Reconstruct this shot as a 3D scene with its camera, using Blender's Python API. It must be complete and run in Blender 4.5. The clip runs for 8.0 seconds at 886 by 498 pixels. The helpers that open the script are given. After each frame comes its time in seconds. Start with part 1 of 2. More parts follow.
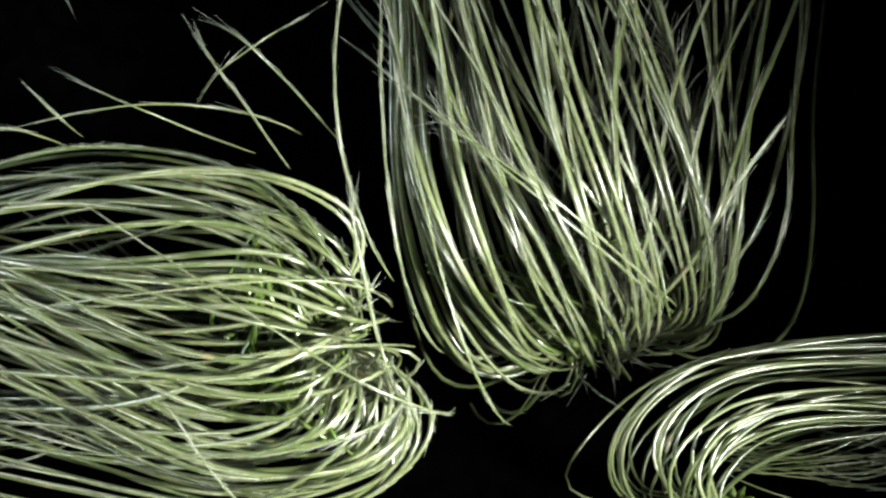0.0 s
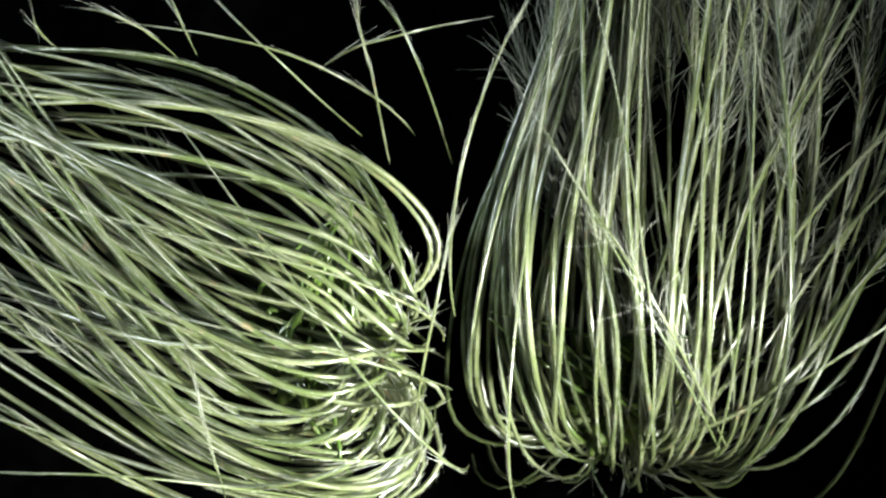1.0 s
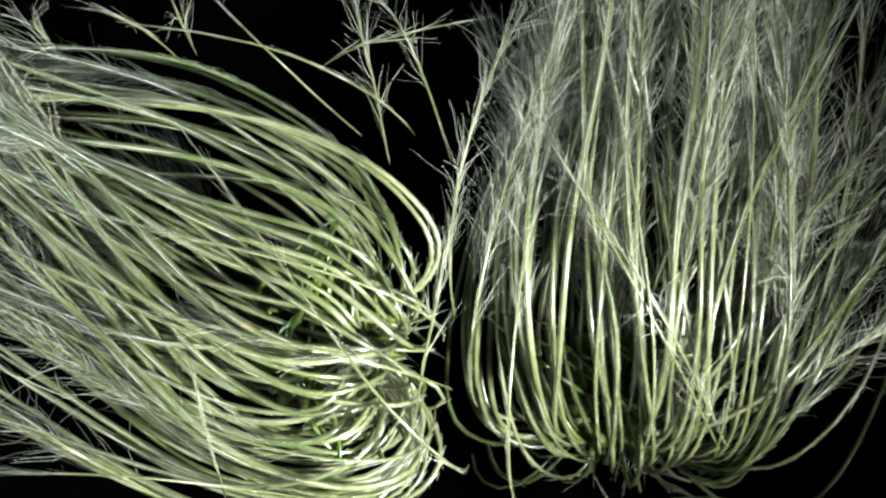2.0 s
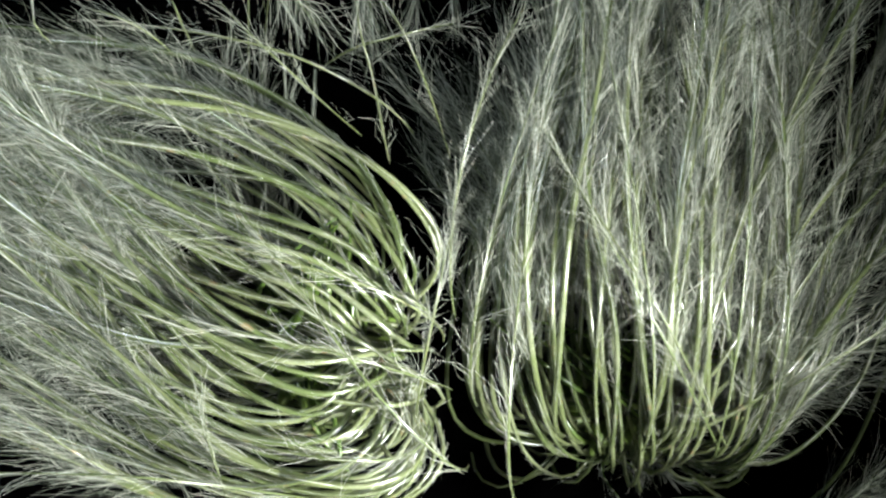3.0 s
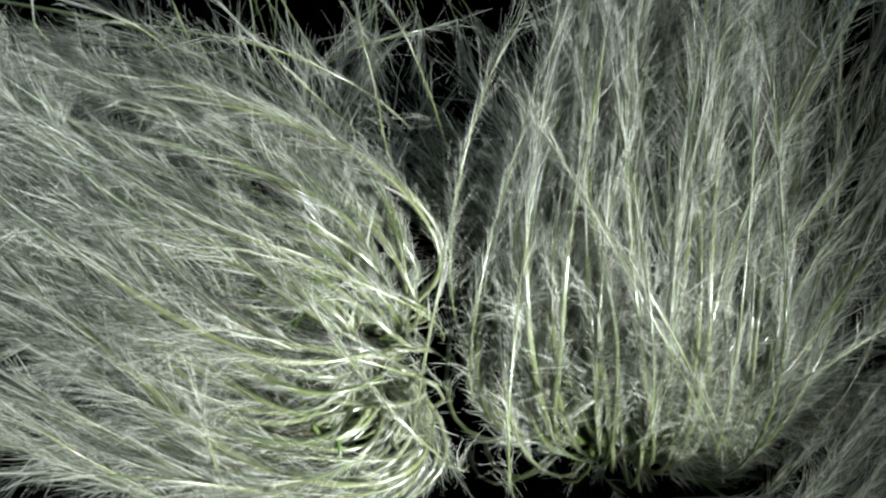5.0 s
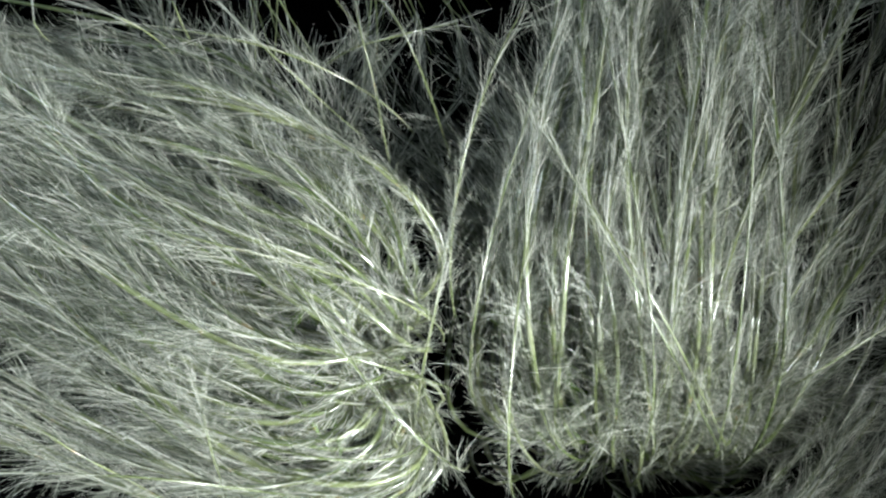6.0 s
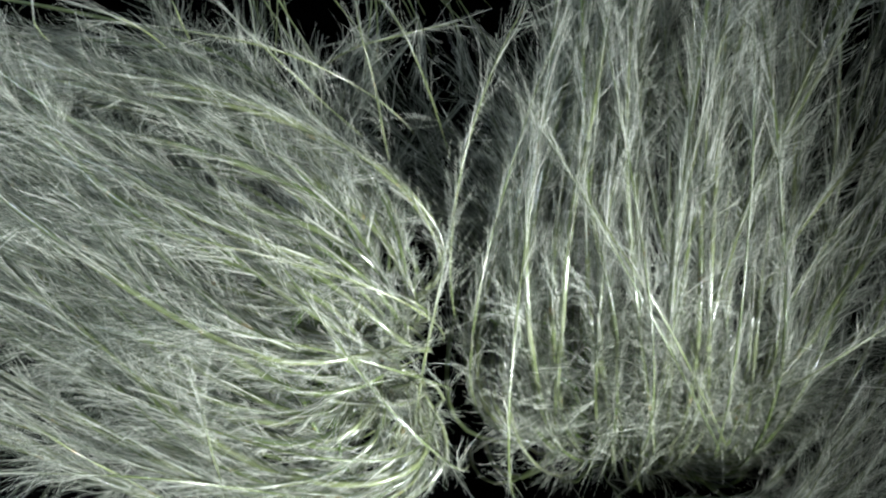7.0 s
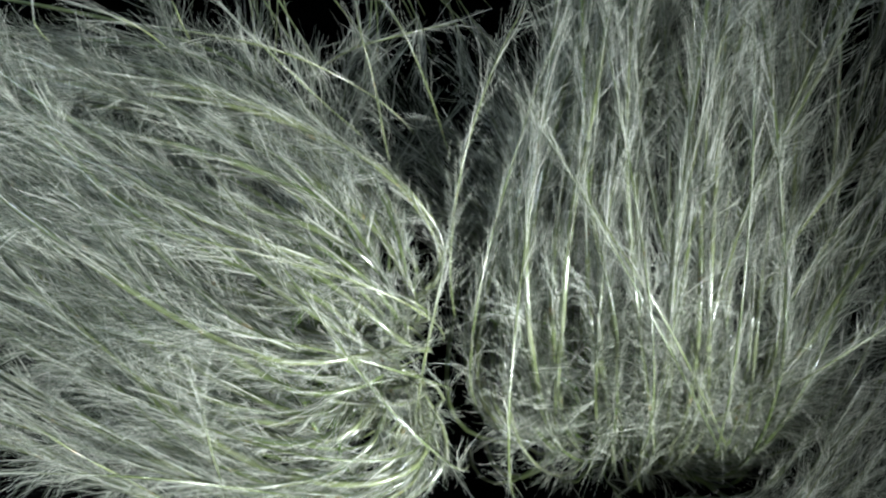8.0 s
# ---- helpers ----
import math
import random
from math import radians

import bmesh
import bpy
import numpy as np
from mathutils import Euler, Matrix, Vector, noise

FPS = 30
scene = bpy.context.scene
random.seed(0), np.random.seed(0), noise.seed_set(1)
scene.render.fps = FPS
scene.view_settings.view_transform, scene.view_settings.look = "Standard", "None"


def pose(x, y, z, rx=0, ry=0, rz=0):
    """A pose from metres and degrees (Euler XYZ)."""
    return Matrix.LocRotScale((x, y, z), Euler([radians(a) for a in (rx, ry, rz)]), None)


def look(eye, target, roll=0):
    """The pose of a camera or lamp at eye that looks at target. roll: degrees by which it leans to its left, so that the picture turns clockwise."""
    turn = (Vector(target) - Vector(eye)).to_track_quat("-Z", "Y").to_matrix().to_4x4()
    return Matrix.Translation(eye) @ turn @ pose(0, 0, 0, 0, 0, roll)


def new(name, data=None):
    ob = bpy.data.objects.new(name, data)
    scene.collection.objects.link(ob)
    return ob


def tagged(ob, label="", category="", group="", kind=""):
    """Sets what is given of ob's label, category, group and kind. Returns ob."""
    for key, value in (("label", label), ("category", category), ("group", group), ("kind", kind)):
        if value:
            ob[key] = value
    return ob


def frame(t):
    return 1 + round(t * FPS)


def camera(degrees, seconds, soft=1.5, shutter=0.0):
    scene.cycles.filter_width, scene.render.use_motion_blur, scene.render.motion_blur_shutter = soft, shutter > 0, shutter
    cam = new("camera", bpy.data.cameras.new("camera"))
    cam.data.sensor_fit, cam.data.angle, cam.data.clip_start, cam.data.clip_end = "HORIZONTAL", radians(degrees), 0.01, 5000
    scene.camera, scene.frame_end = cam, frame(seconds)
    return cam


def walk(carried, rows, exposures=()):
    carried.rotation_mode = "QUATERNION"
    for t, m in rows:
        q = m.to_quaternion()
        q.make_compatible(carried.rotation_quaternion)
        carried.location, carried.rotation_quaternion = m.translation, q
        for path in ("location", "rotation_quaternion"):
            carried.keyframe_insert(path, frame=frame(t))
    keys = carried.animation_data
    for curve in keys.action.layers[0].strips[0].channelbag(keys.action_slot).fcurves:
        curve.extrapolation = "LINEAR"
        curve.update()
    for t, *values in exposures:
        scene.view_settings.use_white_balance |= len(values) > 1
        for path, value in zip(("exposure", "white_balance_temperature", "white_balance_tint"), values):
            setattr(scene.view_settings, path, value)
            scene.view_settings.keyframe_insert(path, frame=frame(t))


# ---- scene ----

# The subject lies on black cloth and is seen from straight above.
# U is the working unit: 0.06 mm. x, y run as in the picture's plane (y up), z towards the lens.
U = 6e-5
EYE = 784 / math.tan(radians(20.0)) * U


def at(px, py, z=0.0):
    """A place at height z, counted in units from the upper left corner of the field of view."""
    k = 1 - z * U / EYE
    return Vector(((px - 784) * U * k, (441 - py) * U * k, z * U))


# ---- camera: it turns about one point of the stand and sinks a little during the first second, then stands still ----
PIVOT = at(530, 797, -100)


def turned(angle):
    """The camera before it has come to rest: angle degrees still to turn, and the height that goes with it."""
    spin, away = Matrix.Rotation(radians(angle), 4, "Z"), math.exp(-0.00287 * angle)
    eye = PIVOT + spin @ (Vector((0, 0, EYE)) - PIVOT) * away
    return Matrix.Translation(eye) @ spin


cam = camera(40.0, 8.0, soft=2.4)
walk(cam, [(0.0, turned(-20.6)), (0.1, turned(-15.2)), (0.2, turned(-10.4)), (0.3, turned(-6.4)), (0.4, turned(-3.6)),
           (0.5, turned(-1.8)), (0.6, turned(-0.8)), (0.8, turned(-0.2)), (1.0, turned(0.0)), (8.0, turned(0.0))],
     exposures=((0.0, -0.08, 6400, 4), (0.6, 0.2, 6350, 4), (1.7, 0.15, 6350, 4), (3.0, -0.14, 6150, 7), (3.5, -0.29, 6080, 8), (6.5, -0.4, 5800, 9), (8.0, -0.53, 5720, 8)))

# ---- light: a dark studio with two soft lamps beside the lens ----
world = bpy.data.worlds.new("dark_studio")
world.use_nodes = True
world.node_tree.nodes["Background"].inputs["Color"].default_value = (0.5, 0.7, 1.0, 1)
world.node_tree.nodes["Background"].inputs["Strength"].default_value = 0.004
scene.world = world
scene.view_settings.exposure = 0.0


def soft_lamp(name, eye, target, size, watts, colour, spread):
    data = bpy.data.lights.new(name, "AREA")
    data.shape, data.size, data.energy, data.color, data.spread = "DISK", size, watts, colour, radians(spread)
    ob = new(name, data)
    ob.matrix_world = look(eye, target)
    return ob


soft_lamp("studio_lamp_warm", (0.12, -0.10, 0.12), (-0.018, -0.008, 0), 0.03, 0.17, (0.98, 0.97, 0.93), 48)
soft_lamp("studio_lamp_cool", (-0.13, 0.09, 0.11), (0.01, -0.003, 0), 0.03, 0.28, (0.86, 0.94, 1.0), 180)


# ---- materials ----
def material(name, rough, spec=0.5):
    m = bpy.data.materials.new(name)
    m.use_nodes = True
    nodes, links = m.node_tree.nodes, m.node_tree.links
    shader = nodes["Principled BSDF"]
    shader.inputs["Roughness"].default_value = rough
    shader.inputs["Specular IOR Level"].default_value = spec
    return m, nodes, links, shader


def mixed(nodes, links, factor, first, second):
    n = nodes.new("ShaderNodeMix")
    n.data_type = "RGBA"
    links.new(factor, n.inputs[0])
    for socket, value in ((n.inputs[6], first), (n.inputs[7], second)):
        if isinstance(value, tuple):
            socket.default_value = (*value, 1)
        else:
            links.new(value, socket)
    return n.outputs[2]


def grain(nodes, links, scale, detail=4.0, low=0.35, high=0.65):
    place = nodes.new("ShaderNodeTexCoord")
    n = nodes.new("ShaderNodeTexNoise")
    n.inputs["Scale"].default_value, n.inputs["Detail"].default_value = scale, detail
    links.new(place.outputs["Object"], n.inputs["Vector"])
    r = nodes.new("ShaderNodeMapRange")
    r.inputs[1].default_value, r.inputs[2].default_value = low, high
    links.new(n.outputs["Fac"], r.inputs[0])
    return r.outputs[0]


def thin(nodes, links, shader, colour, share):
    """Lets a share of the light through, as a thin fibre does."""
    through_light = nodes.new("ShaderNodeBsdfTranslucent")
    if isinstance(colour, tuple):
        through_light.inputs["Color"].default_value = (*colour, 1)
    else:
        links.new(colour, through_light.inputs["Color"])
    mix = nodes.new("ShaderNodeMixShader")
    mix.inputs[0].default_value = share
    links.new(shader.outputs[0], mix.inputs[1])
    links.new(through_light.outputs[0], mix.inputs[2])
    links.new(mix.outputs[0], nodes["Material Output"].inputs[0])


def plume_material(name, dark, light, worn):
    m, nodes, links, shader = material(name, 0.27, 0.9)
    info = nodes.new("ShaderNodeObjectInfo")
    base = mixed(nodes, links, info.outputs["Random"], dark, light)
    stain = mixed(nodes, links, grain(nodes, links, 160, 3, 0.5, 0.8), base, worn)
    brown = mixed(nodes, links, grain(nodes, links, 420, 3, 0.66, 0.76), stain, (0.34, 0.24, 0.12))
    links.new(brown, shader.inputs["Base Color"])
    bump = nodes.new("ShaderNodeBump")
    bump.inputs["Strength"].default_value, bump.inputs["Distance"].default_value = 0.3, 2e-5
    links.new(grain(nodes, links, 5000, 2, 0.2, 0.8), bump.inputs["Height"])
    links.new(bump.outputs[0], shader.inputs["Normal"])
    shader.inputs["Coat Weight"].default_value, shader.inputs["Coat Roughness"].default_value = 0.8, 0.23
    thin(nodes, links, shader, brown, 0.12)
    return m


def hair_material():
    m, nodes, links, shader = material("silvery_hair", 0.26, 0.8)
    one = nodes.new("ShaderNodeNewGeometry")
    rare = nodes.new("ShaderNodeMath")
    rare.operation = "POWER"
    rare.inputs[1].default_value = 2.6
    links.new(one.outputs["Random Per Island"], rare.inputs[0])
    base = mixed(nodes, links, rare.outputs[0], (0.075, 0.095, 0.052), (0.92, 0.93, 0.77))
    tone = mixed(nodes, links, grain(nodes, links, 700, 2, 0.5, 0.9), base, (0.42, 0.47, 0.4))
    links.new(tone, shader.inputs["Base Color"])
    shader.inputs["Coat Weight"].default_value, shader.inputs["Coat Roughness"].default_value = 0.8, 0.16
    thin(nodes, links, shader, tone, 0.22)
    return m


def core_material():
    m, nodes, links, shader = material("fresh_green_fruit", 0.5)
    tone = mixed(nodes, links, grain(nodes, links, 900), (0.07, 0.125, 0.016), (0.17, 0.24, 0.045))
    links.new(tone, shader.inputs["Base Color"])
    return m


def velvet_material():
    m, nodes, links, shader = material("black_velvet", 1.0, 0.0)
    tone = mixed(nodes, links, grain(nodes, links, 300), (0.0002, 0.0002, 0.0002), (0.0006, 0.0006, 0.0006))
    links.new(tone, shader.inputs["Base Color"])
    return m


PLUME = plume_material("silky_green_style", (0.11, 0.145, 0.05), (0.2, 0.23, 0.1), (0.3, 0.315, 0.2))
# fresh green bases, with the dim green light inside a head put into the colour
FRESH_SHADED = plume_material("fresh_shaded_style", (0.05, 0.1, 0.012), (0.11, 0.17, 0.03), (0.16, 0.2, 0.06))
HAIR, CORE, VELVET = hair_material(), core_material(), velvet_material()

# ---- setting: black cloth ----
GROUND = -660


def cloth():
    bm = bmesh.new()
    bmesh.ops.create_grid(bm, x_segments=48, y_segments=48, size=0.6)
    for v in bm.verts:
        v.co.z = 0.0006 * (noise.noise(v.co * 14) - 0.6)
    mesh = bpy.data.meshes.new("ground")
    bm.to_mesh(mesh)
    bm.free()
    mesh.materials.append(VELVET)
    ob = new("ground", mesh)
    ob.location.z = GROUND * U
    tagged(ob, "matt black velvet cloth under the seed heads", "cloth", kind="structure")


cloth()

# ---- seed heads ----
keyed = []          # (object, rows) for motions()
rng = random.Random(11)


def mesh_object(name, verts, faces, mat, parent, smooth=True):
    mesh = bpy.data.meshes.new(name)
    mesh.from_pydata(verts, [], faces)
    if smooth:
        mesh.shade_smooth()
    mesh.materials.append(mat)
    ob = new(name, mesh)
    ob.parent = parent
    return ob


def bezier(p, n):
    s = np.linspace(0, 1, n)[:, None]
    return (1 - s) ** 3 * p[0] + 3 * s * (1 - s) ** 2 * p[1] + 3 * s * s * (1 - s) * p[2] + s ** 3 * p[3]


def rounded(keys, n):
    """A smooth line through the keys, evenly stepped."""
    k = np.vstack((2 * keys[0] - keys[1], keys, 2 * keys[-1] - keys[-2]))
    out = []
    for i in range(1, len(k) - 2):
        for s in np.linspace(0, 1, 12, endpoint=False):
            out.append(0.5 * (2 * k[i] + (k[i + 1] - k[i - 1]) * s + (2 * k[i - 1] - 5 * k[i] + 4 * k[i + 1] - k[i + 2]) * s * s
                              + (3 * k[i] - k[i - 1] - 3 * k[i + 1] + k[i + 2]) * s ** 3))
    out = np.array(out + [k[-2]])
    for _ in range(16):
        out[1:-1] = (out[:-2] + 2 * out[1:-1] + out[2:]) / 4
    arc = np.concatenate(((0,), np.cumsum(np.linalg.norm(np.diff(out, axis=0), axis=1))))
    even = np.linspace(0, arc[-1], n)
    return np.column_stack([np.interp(even, arc, out[:, c]) for c in range(3)])


def frames_along(points):
    """Tangents and normals carried along a line without twist."""
    tan = np.gradient(points, axis=0)
    tan /= np.linalg.norm(tan, axis=1)[:, None]
    normals = []
    n = np.cross(tan[0], (0.31, 0.2, 0.93))
    for t in tan:
        n = n - t * n.dot(t)
        n = n / np.linalg.norm(n)
        normals.append(n)
    return tan, np.array(normals)


def tube(points, radii, sides, closed=True, ridge=1.0):
    tan, nor = frames_along(points)
    bi = np.cross(tan, nor)
    verts, faces = [], []
    for p, n, b, r in zip(points, nor, bi, radii):
        for k in range(sides):
            a = 2 * math.pi * k / sides
            q = r * (ridge if k % 2 else 1.0)
            verts.append(tuple(p + q * (math.cos(a) * n + math.sin(a) * b)))
    for i in range(len(points) - 1):
        for k in range(sides):
            j = (k + 1) % sides
            faces.append((i * sides + k, i * sides + j, (i + 1) * sides + j, (i + 1) * sides + k))
    if closed:
        faces.append(tuple(range(sides - 1, -1, -1)))
        faces.append(tuple(range((len(points) - 1) * sides, len(points) * sides)))
    return verts, faces


OPENING = 15.0      # mean degrees between a hair and its style once it stands out


def comb_mesh(seed, hairs, span, length, fan=9.0, fine=1.0):
    """A row of fine hairs that leave the style to one side; across its plane the row is a few hairs deep."""
    r = random.Random(seed)
    verts, faces = [], []
    for h in range(hairs):
        x = span * ((h + r.random()) / hairs - 0.5)
        alpha = radians(OPENING + r.gauss(0, fan))
        long = length * r.uniform(0.5, 1.2)
        bend, curl = r.gauss(0.05, 0.16), r.gauss(0, 0.06)
        way = np.array((math.cos(alpha), math.sin(alpha), r.gauss(0, 0.008)))
        side = np.array((-math.sin(alpha), math.cos(alpha), 0.0))
        foot = np.array((x, 0, r.gauss(0, 0.7)))
        pts = [foot + way * long * q + side * long * (bend * q * q + curl * math.sin(q * 5.0)) for q in (0, 0.38, 0.7, 1.0)]
        thick = r.choice((0.34, 0.42, 0.52, 0.8)) * fine
        v, f = tube(np.array(pts) * U, np.array((thick, thick, thick * 0.8, 0.2)) * U, 3, False)
        k = len(verts)
        verts += v
        faces += [tuple(i + k for i in face) for face in f]
    mesh = bpy.data.meshes.new("hair_tuft")
    mesh.from_pydata(verts, [], faces)
    mesh.shade_smooth()
    mesh.materials.append(HAIR)
    return mesh


TINY = [comb_mesh(s + 90, 18, 38, 60, 13, 0.75) for s in range(12)]
SHORT = [comb_mesh(s, 16, 54, 116, 14, 0.85) for s in range(20)]
LONG = [comb_mesh(s + 50, 15, 74, 150, 16) for s in range(30)]
AIRY = [comb_mesh(s + 150, 6, 74, 104, 13, 0.5) for s in range(16)]


def frame_at(points, tan, arc, s, centre, roll):
    """A pose on the style, x along it; at roll 0 its y points away from the lens."""
    i = int(np.clip(np.searchsorted(arc, s) - 1, 0, len(points) - 2))
    w = float(np.clip((s - arc[i]) / (arc[i + 1] - arc[i]), 0, 1))
    p = Vector(points[i] * (1 - w) + points[i + 1] * w) * U
    t = Vector(tan[i] * (1 - w) + tan[i + 1] * w).normalized()
    n = centre + p - Vector((0, 0, EYE))
    n = (n - t * n.dot(t)).normalized()
    y = n * math.cos(roll) + t.cross(n) * math.sin(roll)
    z = t.cross(y)
    return Matrix(((t.x, y.x, z.x, p.x), (t.y, y.y, z.y, p.y), (t.z, y.z, z.z, p.z), (0, 0, 0, 1)))


def plume(head, control, radius, step, opens, first=0.12, swing=None, wobble=52, airy=False, lead=0.0, skin=None):
    """One style with its hairs. control: four points in units from the head's centre; opens(share, rnd): seconds
    at which the hairs at that share of its length stand out; swing: rows that turn the style about the centre."""
    n = 46
    pts = bezier(np.array(control, float), n) if len(control) == 4 else rounded(np.array(control, float), n)
    shift = rng.random() * 50
    for i in range(n):
        s = i / (n - 1)
        wave = noise.noise_vector(Vector((s * 2.6 + shift, shift * 1.7, 0.3)))
        pts[i] += np.array(wave) * wobble * min(1, s * 2)
    taper = radius * np.interp(np.linspace(0, 1, n), (0, 0.12, 0.3, 0.6, 0.85, 1), (0.62, 0.82, 1.0, 0.98, 0.66, 0.25))
    v, f = tube(pts * U, taper * U, 10, ridge=0.84)
    ob = mesh_object("plume", v, f, skin or PLUME, head)
    if swing:
        keyed.append((ob, swing))
    tan, _ = frames_along(pts)
    arc = np.concatenate(((0,), np.cumsum(np.linalg.norm(np.diff(pts, axis=0), axis=1))))
    total = arc[-1]
    bent = np.linalg.norm(np.gradient(tan, axis=0), axis=1) / np.gradient(arc)
    personal = rng.gauss(0, 1)
    s = total * first + rng.random() * step
    hand = 1
    while s < total - 10:
        spot = head.location + Vector(pts[min(n - 1, int(np.searchsorted(arc, s)))]) * U
        if not swing and abs(spot.x) > 0.053 or not swing and abs(spot.y) > 0.033:       # far outside the stand: bare
            s += step
            continue
        hand = -hand
        roll = hand * radians(rng.uniform(95, 192))
        k = int(np.searchsorted(arc, s))
        bow = bent[max(0, k - 2):k + 4].max()      # how sharply the style bends there
        curl = bow > 0.0055 or s < total * 0.06
        near = bow > 0.0021 or s < total * 0.2
        reach = 28 if curl else 46 if near else 62
        spin = Matrix.Rotation(radians(rng.gauss(2, 20)), 4, "Z")
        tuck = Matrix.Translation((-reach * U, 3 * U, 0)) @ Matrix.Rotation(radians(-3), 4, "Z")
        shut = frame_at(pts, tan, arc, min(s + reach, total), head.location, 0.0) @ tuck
        half = frame_at(pts, tan, arc, s, head.location, roll * 0.5)
        out = frame_at(pts, tan, arc, s, head.location, roll) @ spin
        t = opens(s / total, personal) + rng.gauss(0, 0.3) - lead
        tuft = new("hair_tuft", rng.choice(AIRY if airy else TINY if curl else SHORT if near else LONG))
        tuft.parent = ob
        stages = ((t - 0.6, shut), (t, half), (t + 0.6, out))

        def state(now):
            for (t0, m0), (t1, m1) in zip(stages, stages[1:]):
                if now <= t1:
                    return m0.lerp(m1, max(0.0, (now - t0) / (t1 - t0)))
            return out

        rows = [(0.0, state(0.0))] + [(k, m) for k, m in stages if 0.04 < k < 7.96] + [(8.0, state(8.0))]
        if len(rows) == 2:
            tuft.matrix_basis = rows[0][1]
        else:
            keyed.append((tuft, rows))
        s += step * rng.uniform(0.8, 1.2) * (0.55 if curl else 0.85 if near else 1.0)
    return ob


def core(head, size, away):
    """The green fruits at the heart of the head: a low dome and many small achenes on it."""
    bm = bmesh.new()
    bmesh.ops.create_icosphere(bm, subdivisions=3, radius=size * 0.8 * U)
    for v in bm.verts:
        v.co *= 1 + 0.12 * noise.noise(v.co * 900)
    mesh = bpy.data.meshes.new("receptacle")
    bm.to_mesh(mesh)
    bm.free()
    mesh.materials.append(CORE)
    mesh.shade_smooth()
    ob = new("receptacle", mesh)
    ob.parent = head
    long = bezier(np.array(((0, 0, 0), (0, 0, 22), (0, 0, 44), (0, 0, 68)), float), 7)
    v, f = tube(long * U, np.array((5, 13, 18, 18, 13, 8, 4)) * U, 6)
    seed = bpy.data.meshes.new("achene")
    seed.from_pydata(v, [], f)
    seed.shade_smooth()
    seed.materials.append(CORE)
    for i in range(30):
        z = 1 - 2 * (i + 0.5) / 30
        a = i * 2.39996
        d = Vector((math.sqrt(1 - z * z) * math.cos(a), math.sqrt(1 - z * z) * math.sin(a), z))
        one = new("achene", seed)
        one.parent = head
        one.matrix_basis = Matrix.Translation(d * size * 0.72 * U) @ d.to_track_quat("Z", "Y").to_matrix().to_4x4() @ Matrix.Scale(size / 70, 4)
    deep = head.location.z / U - GROUND
    stalk = bezier(np.array(((0, 0, 0), np.array((0, 0, -deep * 0.3)), away * 20 + np.array((0, 0, -deep * 0.7)), away * 60 + np.array((0, 0, -deep)))), 12)
    v, f = tube(stalk * U, np.full(12, 13.0) * U, 8)
    mesh_object("stalk", v, f, CORE, head)


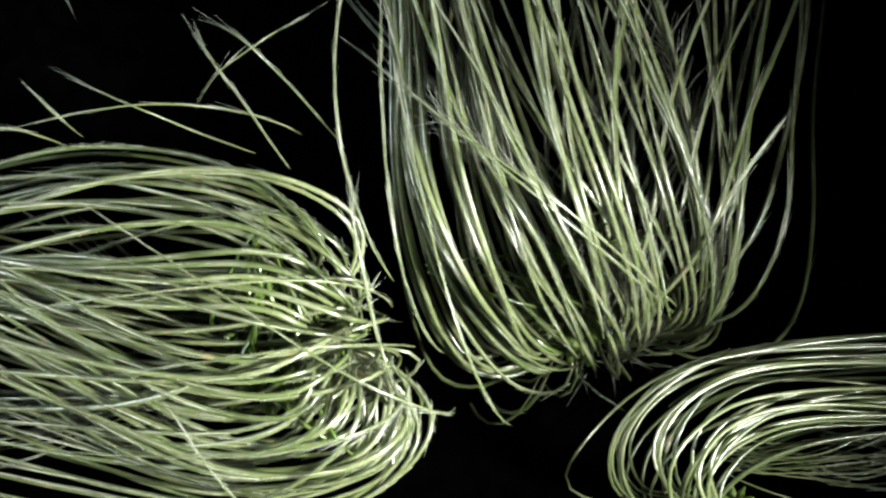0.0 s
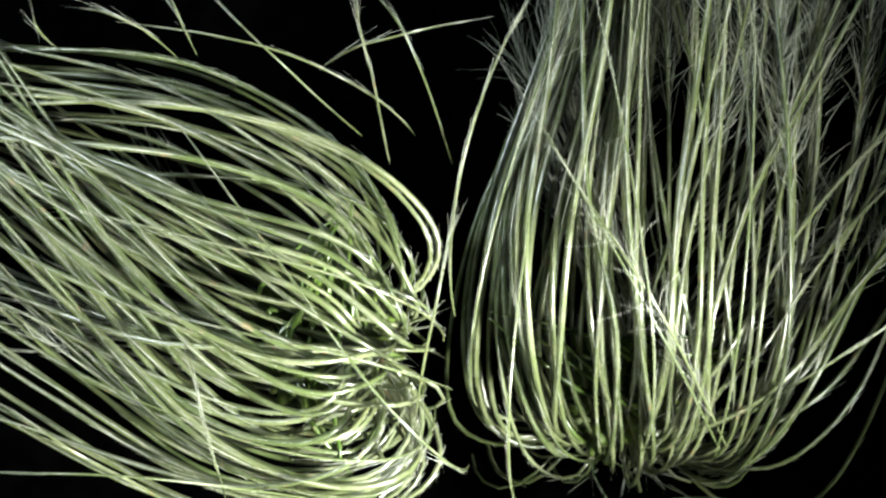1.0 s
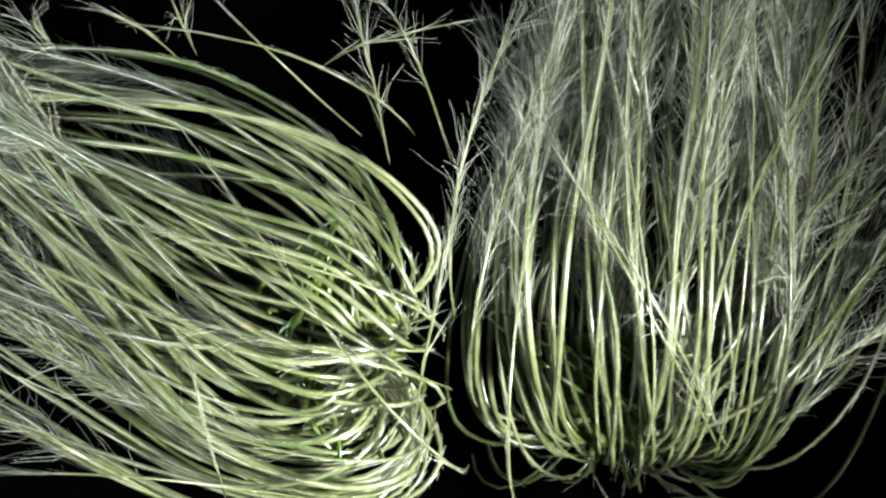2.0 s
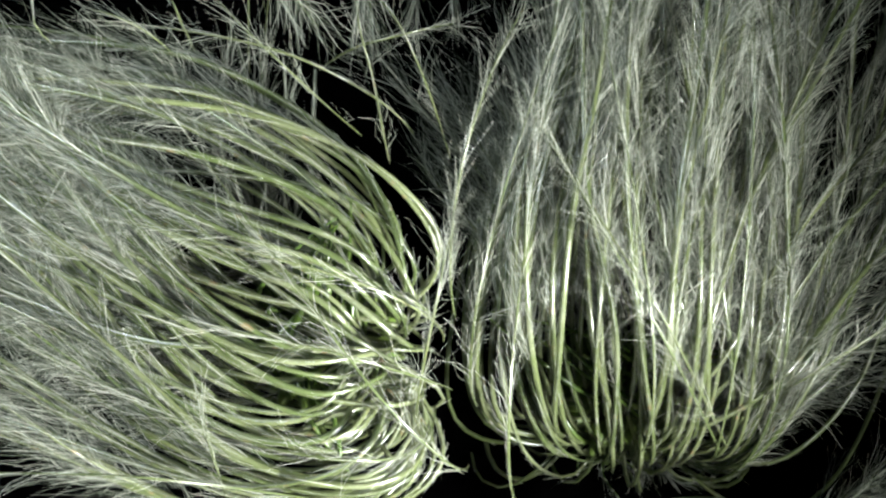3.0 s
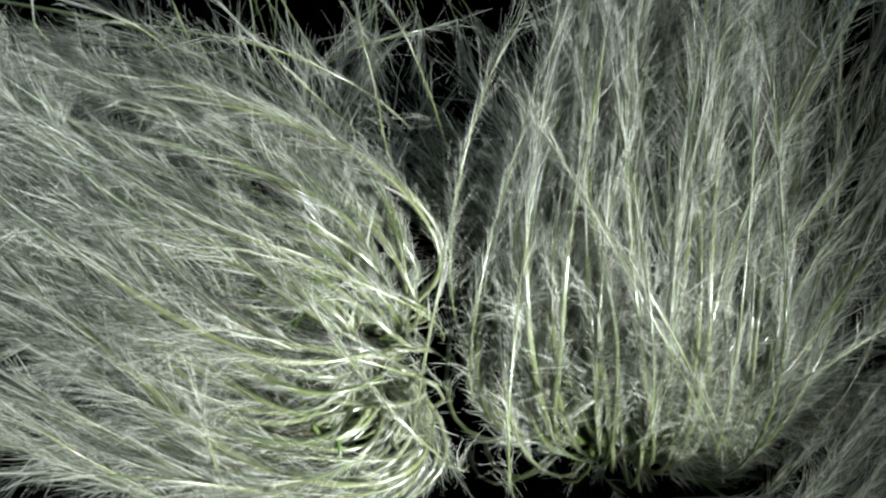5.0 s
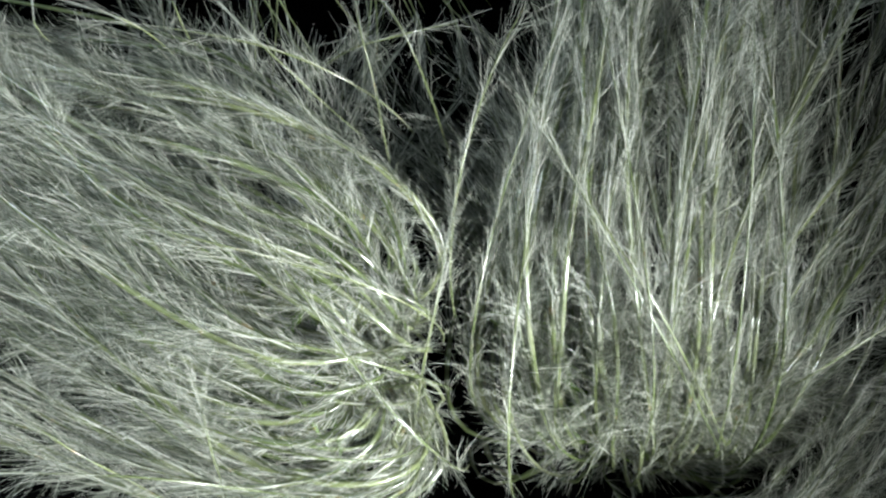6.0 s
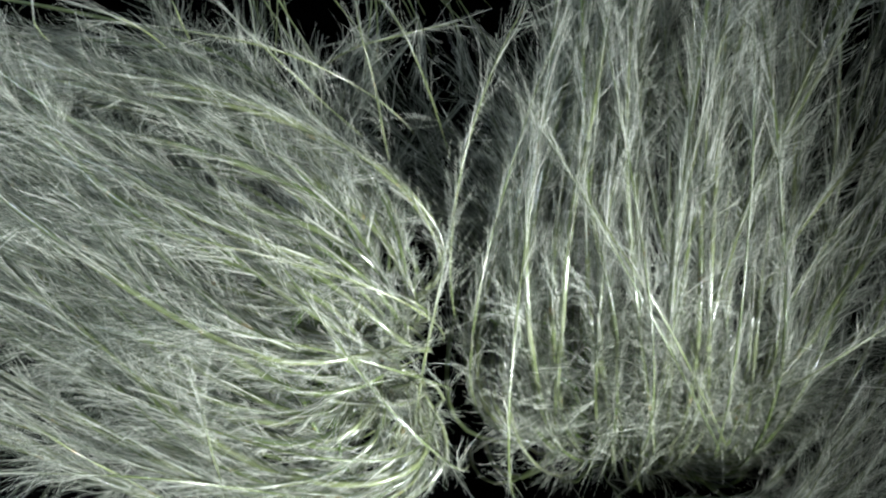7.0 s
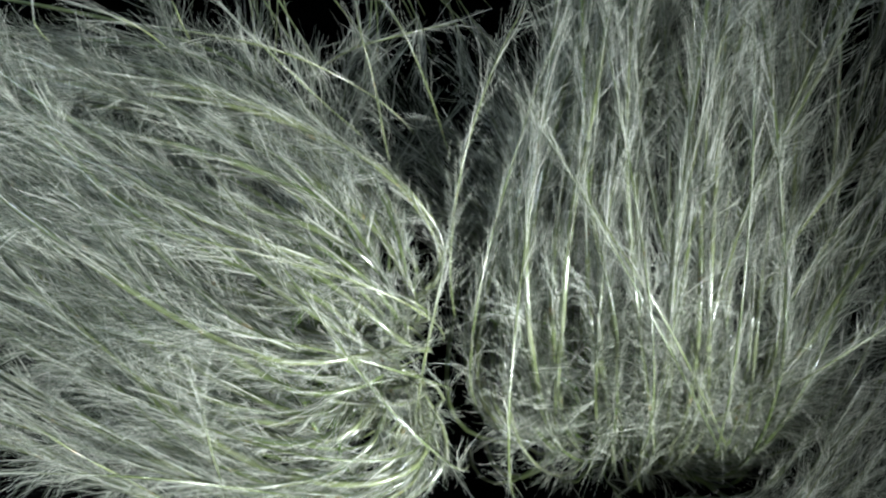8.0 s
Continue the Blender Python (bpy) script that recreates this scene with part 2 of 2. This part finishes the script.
def seed_head(place, axis, radius, count, opens, label, length=(640, 980), fan=(8, 8), middle=0, bias=1.5, step=37, back=0.55,
              front=0.72, thick=3.7, heart=64, spread=13, swell=12, tilt=0, belly=(0.45, 0.8, 1.0, 0.93, 0.7), rise=(0.35, 0.7, 1.0, 0.95, 0.7), flat=0.85):
    """A clematis head: styles leave the heart on all sides and bend over towards the axis.
    axis: degrees in the plane, 0 to the right, 90 up; fan: degrees by which the flanks lean outwards (left, right);
    front: the share of styles on the side of the lens; swell: degrees by which the flanks spread as the head dries."""
    head = new("seed_head", None)
    head.location = place
    tagged(head, label, "seed head", "clematis seed heads")
    tip = Euler((0, radians(-tilt), radians(axis))).to_matrix()
    ax, side, up = (np.array(tip @ Vector(v)) for v in ((1, 0, 0), (0, 1, 0), (0, 0, 1)))   # onward, to its left, towards the lens
    core(head, heart, -ax)
    wisps = [side * rng.gauss(0, 30) + up * rng.gauss(0, 25) for _ in range(24)]
    for i in range(count):
        lateral = 2 * ((i * 0.618034) % 1) - 1
        height = math.sqrt(1 - lateral * lateral) * (1 if rng.random() < front else -1)
        rho = rng.uniform(0.3, 1.0) ** 0.6
        u = up * height * flat + side * lateral
        out = [up * height * flat * r + side * lateral * q for r, q in zip(rise, belly)]
        R = radius * rho
        lean = middle * math.exp(-((lateral - 0.35) / 0.45) ** 2) + (fan[0] if lateral > 0 else -fan[1]) * abs(lateral) ** bias + rng.gauss(0, spread) * (1 - 0.6 * lateral * lateral)
        onward = [ax * math.cos(radians(lean * w)) + side * math.sin(radians(lean * w)) for w in (0.25, 0.5, 0.75, 1.0)]
        a = onward[3]
        far = rng.uniform(*length)
        wisp = wisps[int((lateral + 1) * 0.5 * len(wisps) * 0.999)]
        b = R * back * rng.uniform(0.55, 1.25) * math.sqrt(1 - 0.55 * lateral * lateral)
        high = rng.uniform(0.85, 1.1)
        control = (u * heart * 0.8,
                   out[0] * R - onward[0] * b * 0.85,
                   out[1] * R * high - onward[1] * b * 0.8,
                   out[2] * R * high + onward[2] * R * rng.uniform(0.15, 0.4),
                   out[3] * R * high * rng.uniform(0.92, 1.08) + a * far * 0.5,
                   out[4] * R * rng.uniform(0.75, 1.2) + a * far + up * rng.uniform(-60, 20))
        control = tuple(c + wisp * w for c, w in zip(control, (0, 0, 0, 0.1, 0.5, 1.0)))
        turn = swell * lateral * abs(lateral) * rng.uniform(0.4, 1.3)
        swing = None
        if abs(turn) > 1.5:
            begin, end = 1.5 + rng.uniform(-0.3, 0.5), 3.9 + rng.uniform(-0.5, 0.8)
            swing = [(t, pose(0, 0, 0, 0, 0, z)) for t, z in ((0.0, 0), (begin, 0), (end, turn), (8.0, turn * 1.1))]
        plume(head, control, thick * rng.uniform(0.6, 1.15), step if height > 0 else step * 4, opens, 0.145, swing)
    return head


def guided_head(place, guides, lift, count, opens, label, front=0.7, thick=6.2, heart=105, step=46, swell=6, rise=(0.45, 0.85, 1.0, 0.92, 0.75, 0.5),
                drift=0.2, low=0.3, turn=3.5, wobble=18, span=(1.15, 1.9), first=0.08, inner=44, sag=1.3, ahead=-0.4, crowd=0.0):
    """A clematis head combed along guide lines: the styles leave the heart on all sides and bend over to one way.
    guides: lines from one flank over the crest to the other, in the plane of the field of view; lift: how far the crest stands towards
    the lens; front: the share of styles on the side of the lens; swell: degrees by which the flanks spread as the head dries; ahead: seconds by which
    one flank dries earlier; crowd: how far the styles crowd to one flank."""
    head = new("seed_head", None)
    head.location = at(*place)
    tagged(head, label, "seed head", "clematis seed heads")
    lines = np.array(guides, float)
    core(head, heart, np.array((0.0, 0.0, 0.0)))
    rank = np.linspace(-1, 1, len(lines))
    wisps = [np.array((rng.gauss(0, 22), rng.gauss(0, 22), rng.gauss(0, 18))) for _ in range(26)]
    for i in range(count):
        l0 = 2 * ((i * 0.618034 + 0.013) % 1) - 1
        l0 += crowd * (1 - l0 * l0)
        towards = rng.random() < front
        rho = rng.uniform(low, 1.0) ** 0.7 if towards else -rng.uniform(0.25, 0.9)
        l1 = l0 + rng.gauss(0, drift) - 0.12 * l0
        spin = radians(rng.gauss(0, turn)) * (1 - 0.75 * abs(l0))
        end, stagger, slip = rng.uniform(*span), rng.gauss(0, 0.13), rng.gauss(14, 34)
        wisp = wisps[int((l0 + 1) * 0.5 * len(wisps) * 0.999)]
        near = rng.uniform(0.5, sag)
        if towards:
            near = rng.uniform(0.9, 1.04) if rng.random() < 0.14 else rng.uniform(0.2, 0.75) + 0.33 * abs(l0)
        control = []
        for j in range(lines.shape[1]):
            w = j / (lines.shape[1] - 1)
            l = min(1.04, max(-1.04, l0 + (l1 - l0) * w ** 1.3 + stagger * max(0.0, 1 - 2.6 * w)))
            k = min(len(rank) - 2, max(0, int(np.searchsorted(rank, l) - 1)))
            f = (l - rank[k]) / (rank[k + 1] - rank[k])
            flat = lines[k, j] * (1 - f) + lines[k + 1, j] * f
            onward = lines[k, 3] - lines[k, 1]
            flat = flat + onward / np.linalg.norm(onward) * slip * max(0.0, 1 - 2 * w)
            crest = math.sqrt(max(0.06, 1 - l * l))
            p = np.array(at(flat[0], flat[1], place[2] + rho * lift * rise[j] * crest) - head.location) / U
            p[:2] *= 1 + (near - 1) * (1.0, 1.0, 0.45, 0.15, 0.0, 0.0)[j]
            ca, sa = math.cos(spin * w), math.sin(spin * w)
            p = np.array((p[0] * ca - p[1] * sa, p[0] * sa + p[1] * ca, p[2])) + wisp * w
            control.append(p)
        control[-1] = control[-2] + (control[-1] - control[-2]) * end
        d = control[0] / np.linalg.norm(control[0])
        d = d + np.array((0, 0, 0.8 * rho))
        control.insert(0, d / np.linalg.norm(d) * heart * 0.8)
        swing = None
        z = swell * l0 * abs(l0) * rng.uniform(0.4, 1.3)
        if abs(z) > 1.0:
            begin, stop = 1.5 + rng.uniform(-0.3, 0.5), 3.9 + rng.uniform(-0.5, 0.8)
            swing = [(t, pose(0, 0, 0, 0, 0, a)) for t, a in ((0.0, 0), (begin, 0), (stop, z), (8.0, z * 1.1))]
        plume(head, control, thick * rng.uniform(0.65, 1.12), step if towards else step * 6, opens, first, swing, wobble, lead=ahead * max(0.0, l0) if ahead > 0 else ahead * min(0.0, l0))
    # bare inner styles; their deep green stands in for green-lit gaps at the heart
    for i in range(inner):
        a, b, c = rng.uniform(0, 2 * math.pi), rng.uniform(0.2, 0.95), rng.uniform(-0.7, 0.7)
        k = (c + 1) * 0.5 * (len(lines) - 1)
        far = lines[int(k), 2] * (1 - k % 1) + lines[int(k) + 1, 2] * (k % 1)
        d = np.array((math.cos(a) * b, math.sin(a) * b, math.sqrt(1 - b * b)))
        p = np.array(at(far[0], far[1], place[2] + lift * rng.uniform(0.1, 0.6)) - head.location) / U
        plume(head, (d * heart * 0.8, d * heart * 1.9, d * heart * 2.0 + p * 0.35, p * rng.uniform(0.8, 1.1)), thick * rng.uniform(0.7, 1.2), 70, opens, 1.0, None, 14, skin=FRESH_SHADED)
    return head


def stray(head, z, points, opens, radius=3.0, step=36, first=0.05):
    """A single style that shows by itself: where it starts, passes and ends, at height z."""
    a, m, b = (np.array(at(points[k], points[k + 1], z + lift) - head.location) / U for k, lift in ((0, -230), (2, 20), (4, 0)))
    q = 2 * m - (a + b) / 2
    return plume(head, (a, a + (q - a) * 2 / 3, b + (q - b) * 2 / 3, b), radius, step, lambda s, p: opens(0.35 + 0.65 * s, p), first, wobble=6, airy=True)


def flank(head, radius, axis, reach, height, count, opens, turn, thick=2.3, shift=(0, 0), when=(1.4, 3.7), skin=None):
    """Low styles at a head's flank that spread outwards as it dries. axis, turn: degrees, the least and the most; turn is what they swing by."""
    for _ in range(count):
        d = radians(rng.uniform(*axis))
        way = np.array((math.cos(d), math.sin(d), 0.0))
        off = np.array((shift[0] + rng.gauss(0, 30), shift[1] + rng.gauss(0, 30), rng.uniform(*height)))
        z = rng.uniform(*turn)
        first = way * -radius * 0.3 + off * 0.7
        bow = np.array((-way[1], way[0], 0)) * (1 if z < 0 else -1) * radius * rng.uniform(0.2, 0.5)
        far = rng.uniform(*reach)
        begin, end = when[0] + rng.uniform(-0.2, 0.5), when[1] + rng.uniform(-0.6, 0.8)
        swing = [(t, pose(0, 0, 0, 0, 0, k)) for t, k in ((0.0, 0), (begin, 0), (end, z), (8.0, z * 1.08))]
        plume(head, (first, way * radius * 0.3 + bow + off, way * far * 0.55 + bow * 0.6 + off, way * far + off), thick, 50, opens, 0.3, swing, skin=skin)


# the head whose plumes lie to the side
def drying_side(s, p):
    return min(2.6 + 4.1 * max(0.0, 1 - s / 0.8) ** 1.6 + 0.45 * p, 6.4 - s)


side_head = guided_head((566, 590, -290), (
    ((715, 500), (760, 400), (660, 255), (440, 150), (180, 115), (-160, 130)),
    ((750, 540), (760, 470), (625, 340), (420, 265), (180, 215), (-160, 190)),
    ((775, 590), (760, 555), (590, 465), (395, 390), (180, 300), (-150, 170)),
    ((765, 620), (720, 615), (510, 555), (315, 445), (130, 300), (-110, 110)),
    ((765, 660), (710, 690), (510, 675), (335, 585), (160, 430), (-60, 200)),
    ((760, 690), (740, 765), (570, 795), (395, 730), (220, 590), (0, 370)),
    ((730, 700), (770, 805), (650, 880), (430, 860), (230, 745), (-20, 540)),
    ((700, 700), (770, 840), (650, 925), (430, 925), (220, 850), (-60, 690))),
    360, 104, drying_side, "pale green clematis seed head opening into silver plumes", crowd=0.12, sag=1.02, drift=0.34, turn=5.5)
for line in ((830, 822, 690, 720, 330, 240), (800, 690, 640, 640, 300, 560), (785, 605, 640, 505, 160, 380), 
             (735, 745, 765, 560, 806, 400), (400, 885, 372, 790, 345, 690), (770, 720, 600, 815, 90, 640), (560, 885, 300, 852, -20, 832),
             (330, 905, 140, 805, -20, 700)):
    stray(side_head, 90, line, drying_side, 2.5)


flank(side_head, 260, (164, 178), (560, 820), (-150, 0), 9, lambda s, p: 3.0 - 0.8 * s + 0.3 * p, (-34, -12))
flank(side_head, 260, (148, 162), (560, 820), (-150, -20), 10, lambda s, p: 3.2 - 0.8 * s + 0.3 * p, (18, 46))
flank(side_head, 260, (166, 180), (520, 800), (-200, -60), 16, lambda s, p: 3.6 - 0.8 * s + 0.3 * p, (-66, -32), 1.8, when=(2.0, 5.4))
flank(side_head, 240, (150, 165), (380, 720), (-200, -60), 12, lambda s, p: 3.4 - 0.8 * s + 0.3 * p, (20, 48), 1.8, (40, -150), (1.6, 4.2))

flank(side_head, 240, (132, 150), (420, 640), (-300, -180), 9, lambda s, p: 3.0 - 0.8 * s + 0.3 * p, (-66, -34), 1.8, when=(1.6, 4.2))


# the head whose plumes stand up in the field of view
def drying_upright(s, p):
    return min(1.75 + 4.7 * max(0.0, 1 - s / 0.82) ** 1.4 + 0.75 * p, 6.1 - s)


upright_head = guided_head((1090, 695, -520), (
    ((940, 800), (840, 745), (832, 555), (875, 350), (965, 140), (1080, -140)),
    ((970, 825), (885, 780), (870, 565), (910, 340), (1000, 120), (1090, -160)),
    ((1030, 840), (965, 800), (955, 585), (990, 360), (1060, 130), (1110, -170)),
    ((1100, 840), (1125, 810), (1112, 595), (1105, 360), (1115, 130), (1140, -170)),
    ((1170, 840), (1235, 810), (1240, 595), (1250, 360), (1280, 130), (1310, -170)),
    ((1230, 840), (1310, 810), (1375, 630), (1420, 390), (1470, 160), (1520, -140)),
    ((1250, 850), (1380, 850), (1510, 720), (1590, 530), (1680, 330), (1770, 90))),
    540, 110, drying_upright, "upright clematis seed head with green styles turning feathery", front=0.8, rise=(0.08, 0.42, 0.95, 1.05, 0.97, 0.85),
    swell=5, drift=0.3, turn=4.5, sag=1.35, inner=24, first=0.07, heart=95, ahead=1.1, crowd=0.06)
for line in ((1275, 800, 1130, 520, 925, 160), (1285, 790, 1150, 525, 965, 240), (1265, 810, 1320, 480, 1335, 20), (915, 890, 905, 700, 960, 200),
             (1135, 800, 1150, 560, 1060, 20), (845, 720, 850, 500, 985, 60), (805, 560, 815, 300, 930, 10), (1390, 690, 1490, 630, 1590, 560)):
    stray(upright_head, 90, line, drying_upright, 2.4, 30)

flank(upright_head, 260, (52, 70), (440, 680), (-60, 100), 18, lambda s, p: 2.9 - 0.8 * s + 0.4 * p, (-52, -16), shift=(90, -110))
flank(upright_head, 200, (96, 106), (500, 800), (-100, 100), 18, lambda s, p: 2.6 - 0.8 * s + 0.4 * p, (12, 34))
flank(upright_head, 240, (94, 102), (480, 760), (-160, 40), 9, lambda s, p: 3.6 - 0.8 * s + 0.4 * p, (8, 20), 1.8, when=(1.8, 4.6))
flank(upright_head, 240, (54, 68), (520, 800), (-160, 0), 8, lambda s, p: 3.0 - 0.8 * s + 0.4 * p, (-14, -3), 1.8)
# short hanging styles; their dark green stands in for shade under the head
flank(upright_head, 90, (215, 325), (150, 250), (-90, -10), 14, lambda s, p: 4.4 - 1.2 * s + 0.4 * p, (-14, 14), 2.6, skin=FRESH_SHADED)

# the head below them
low_head = guided_head((1230, 1170, -470), (
    ((1060, 1120), (985, 1050), (1030, 960), (1150, 890), (1340, 880), (1640, 960)),
    ((1100, 1120), (1050, 1065), (1110, 985), (1230, 940), (1400, 950), (1670, 1040)),
    ((1130, 1140), (1130, 1100), (1190, 1040), (1300, 1010), (1450, 1030), (1700, 1120)),
    ((1150, 1180), (1170, 1170), (1240, 1130), (1340, 1110), (1480, 1130), (1720, 1210))),
    400, 44, lambda s, p: 3.2 + 4.0 * (1 - s) + 0.8 * p, "shaded green clematis seed head beside two others", step=100, heart=36, thick=4.6, swell=0, inner=0)

flank(low_head, 220, (-34, -10), (420, 620), (-60, 120), 22, lambda s, p: 3.0 - 0.8 * s + 0.4 * p, (40, 62), shift=(140, 130))


# the head above them, of which the drooping tips show
def drying_far(s, p):
    return 2.3 + 1.6 * (1 - s) + 0.4 * p


far_head = seed_head(at(560, -380, -440), -72, 300, 28, lambda s, p: 2.6 + 1.2 * (1 - s) + 0.4 * p,
                     "distant clematis seed head with drooping thin tips", step=90, length=(420, 640), thick=2.4, fan=(20, 20), swell=0)
keyed.append((far_head, [(t, Matrix.Translation(at(560 - 60 * k, -320 - 440 * k, -440))) for t, k in ((0.0, 1), (1.7, 0.9), (3.4, 0.1), (8.0, 0))]))
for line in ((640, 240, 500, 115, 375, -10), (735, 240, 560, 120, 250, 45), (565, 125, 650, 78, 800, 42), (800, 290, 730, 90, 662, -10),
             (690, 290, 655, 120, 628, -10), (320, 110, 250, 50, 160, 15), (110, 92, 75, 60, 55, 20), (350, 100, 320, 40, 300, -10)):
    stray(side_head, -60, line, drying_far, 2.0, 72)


# ---- what moves ----
def motions():
    for ob, rows in keyed:
        walk(ob, rows)


motions()
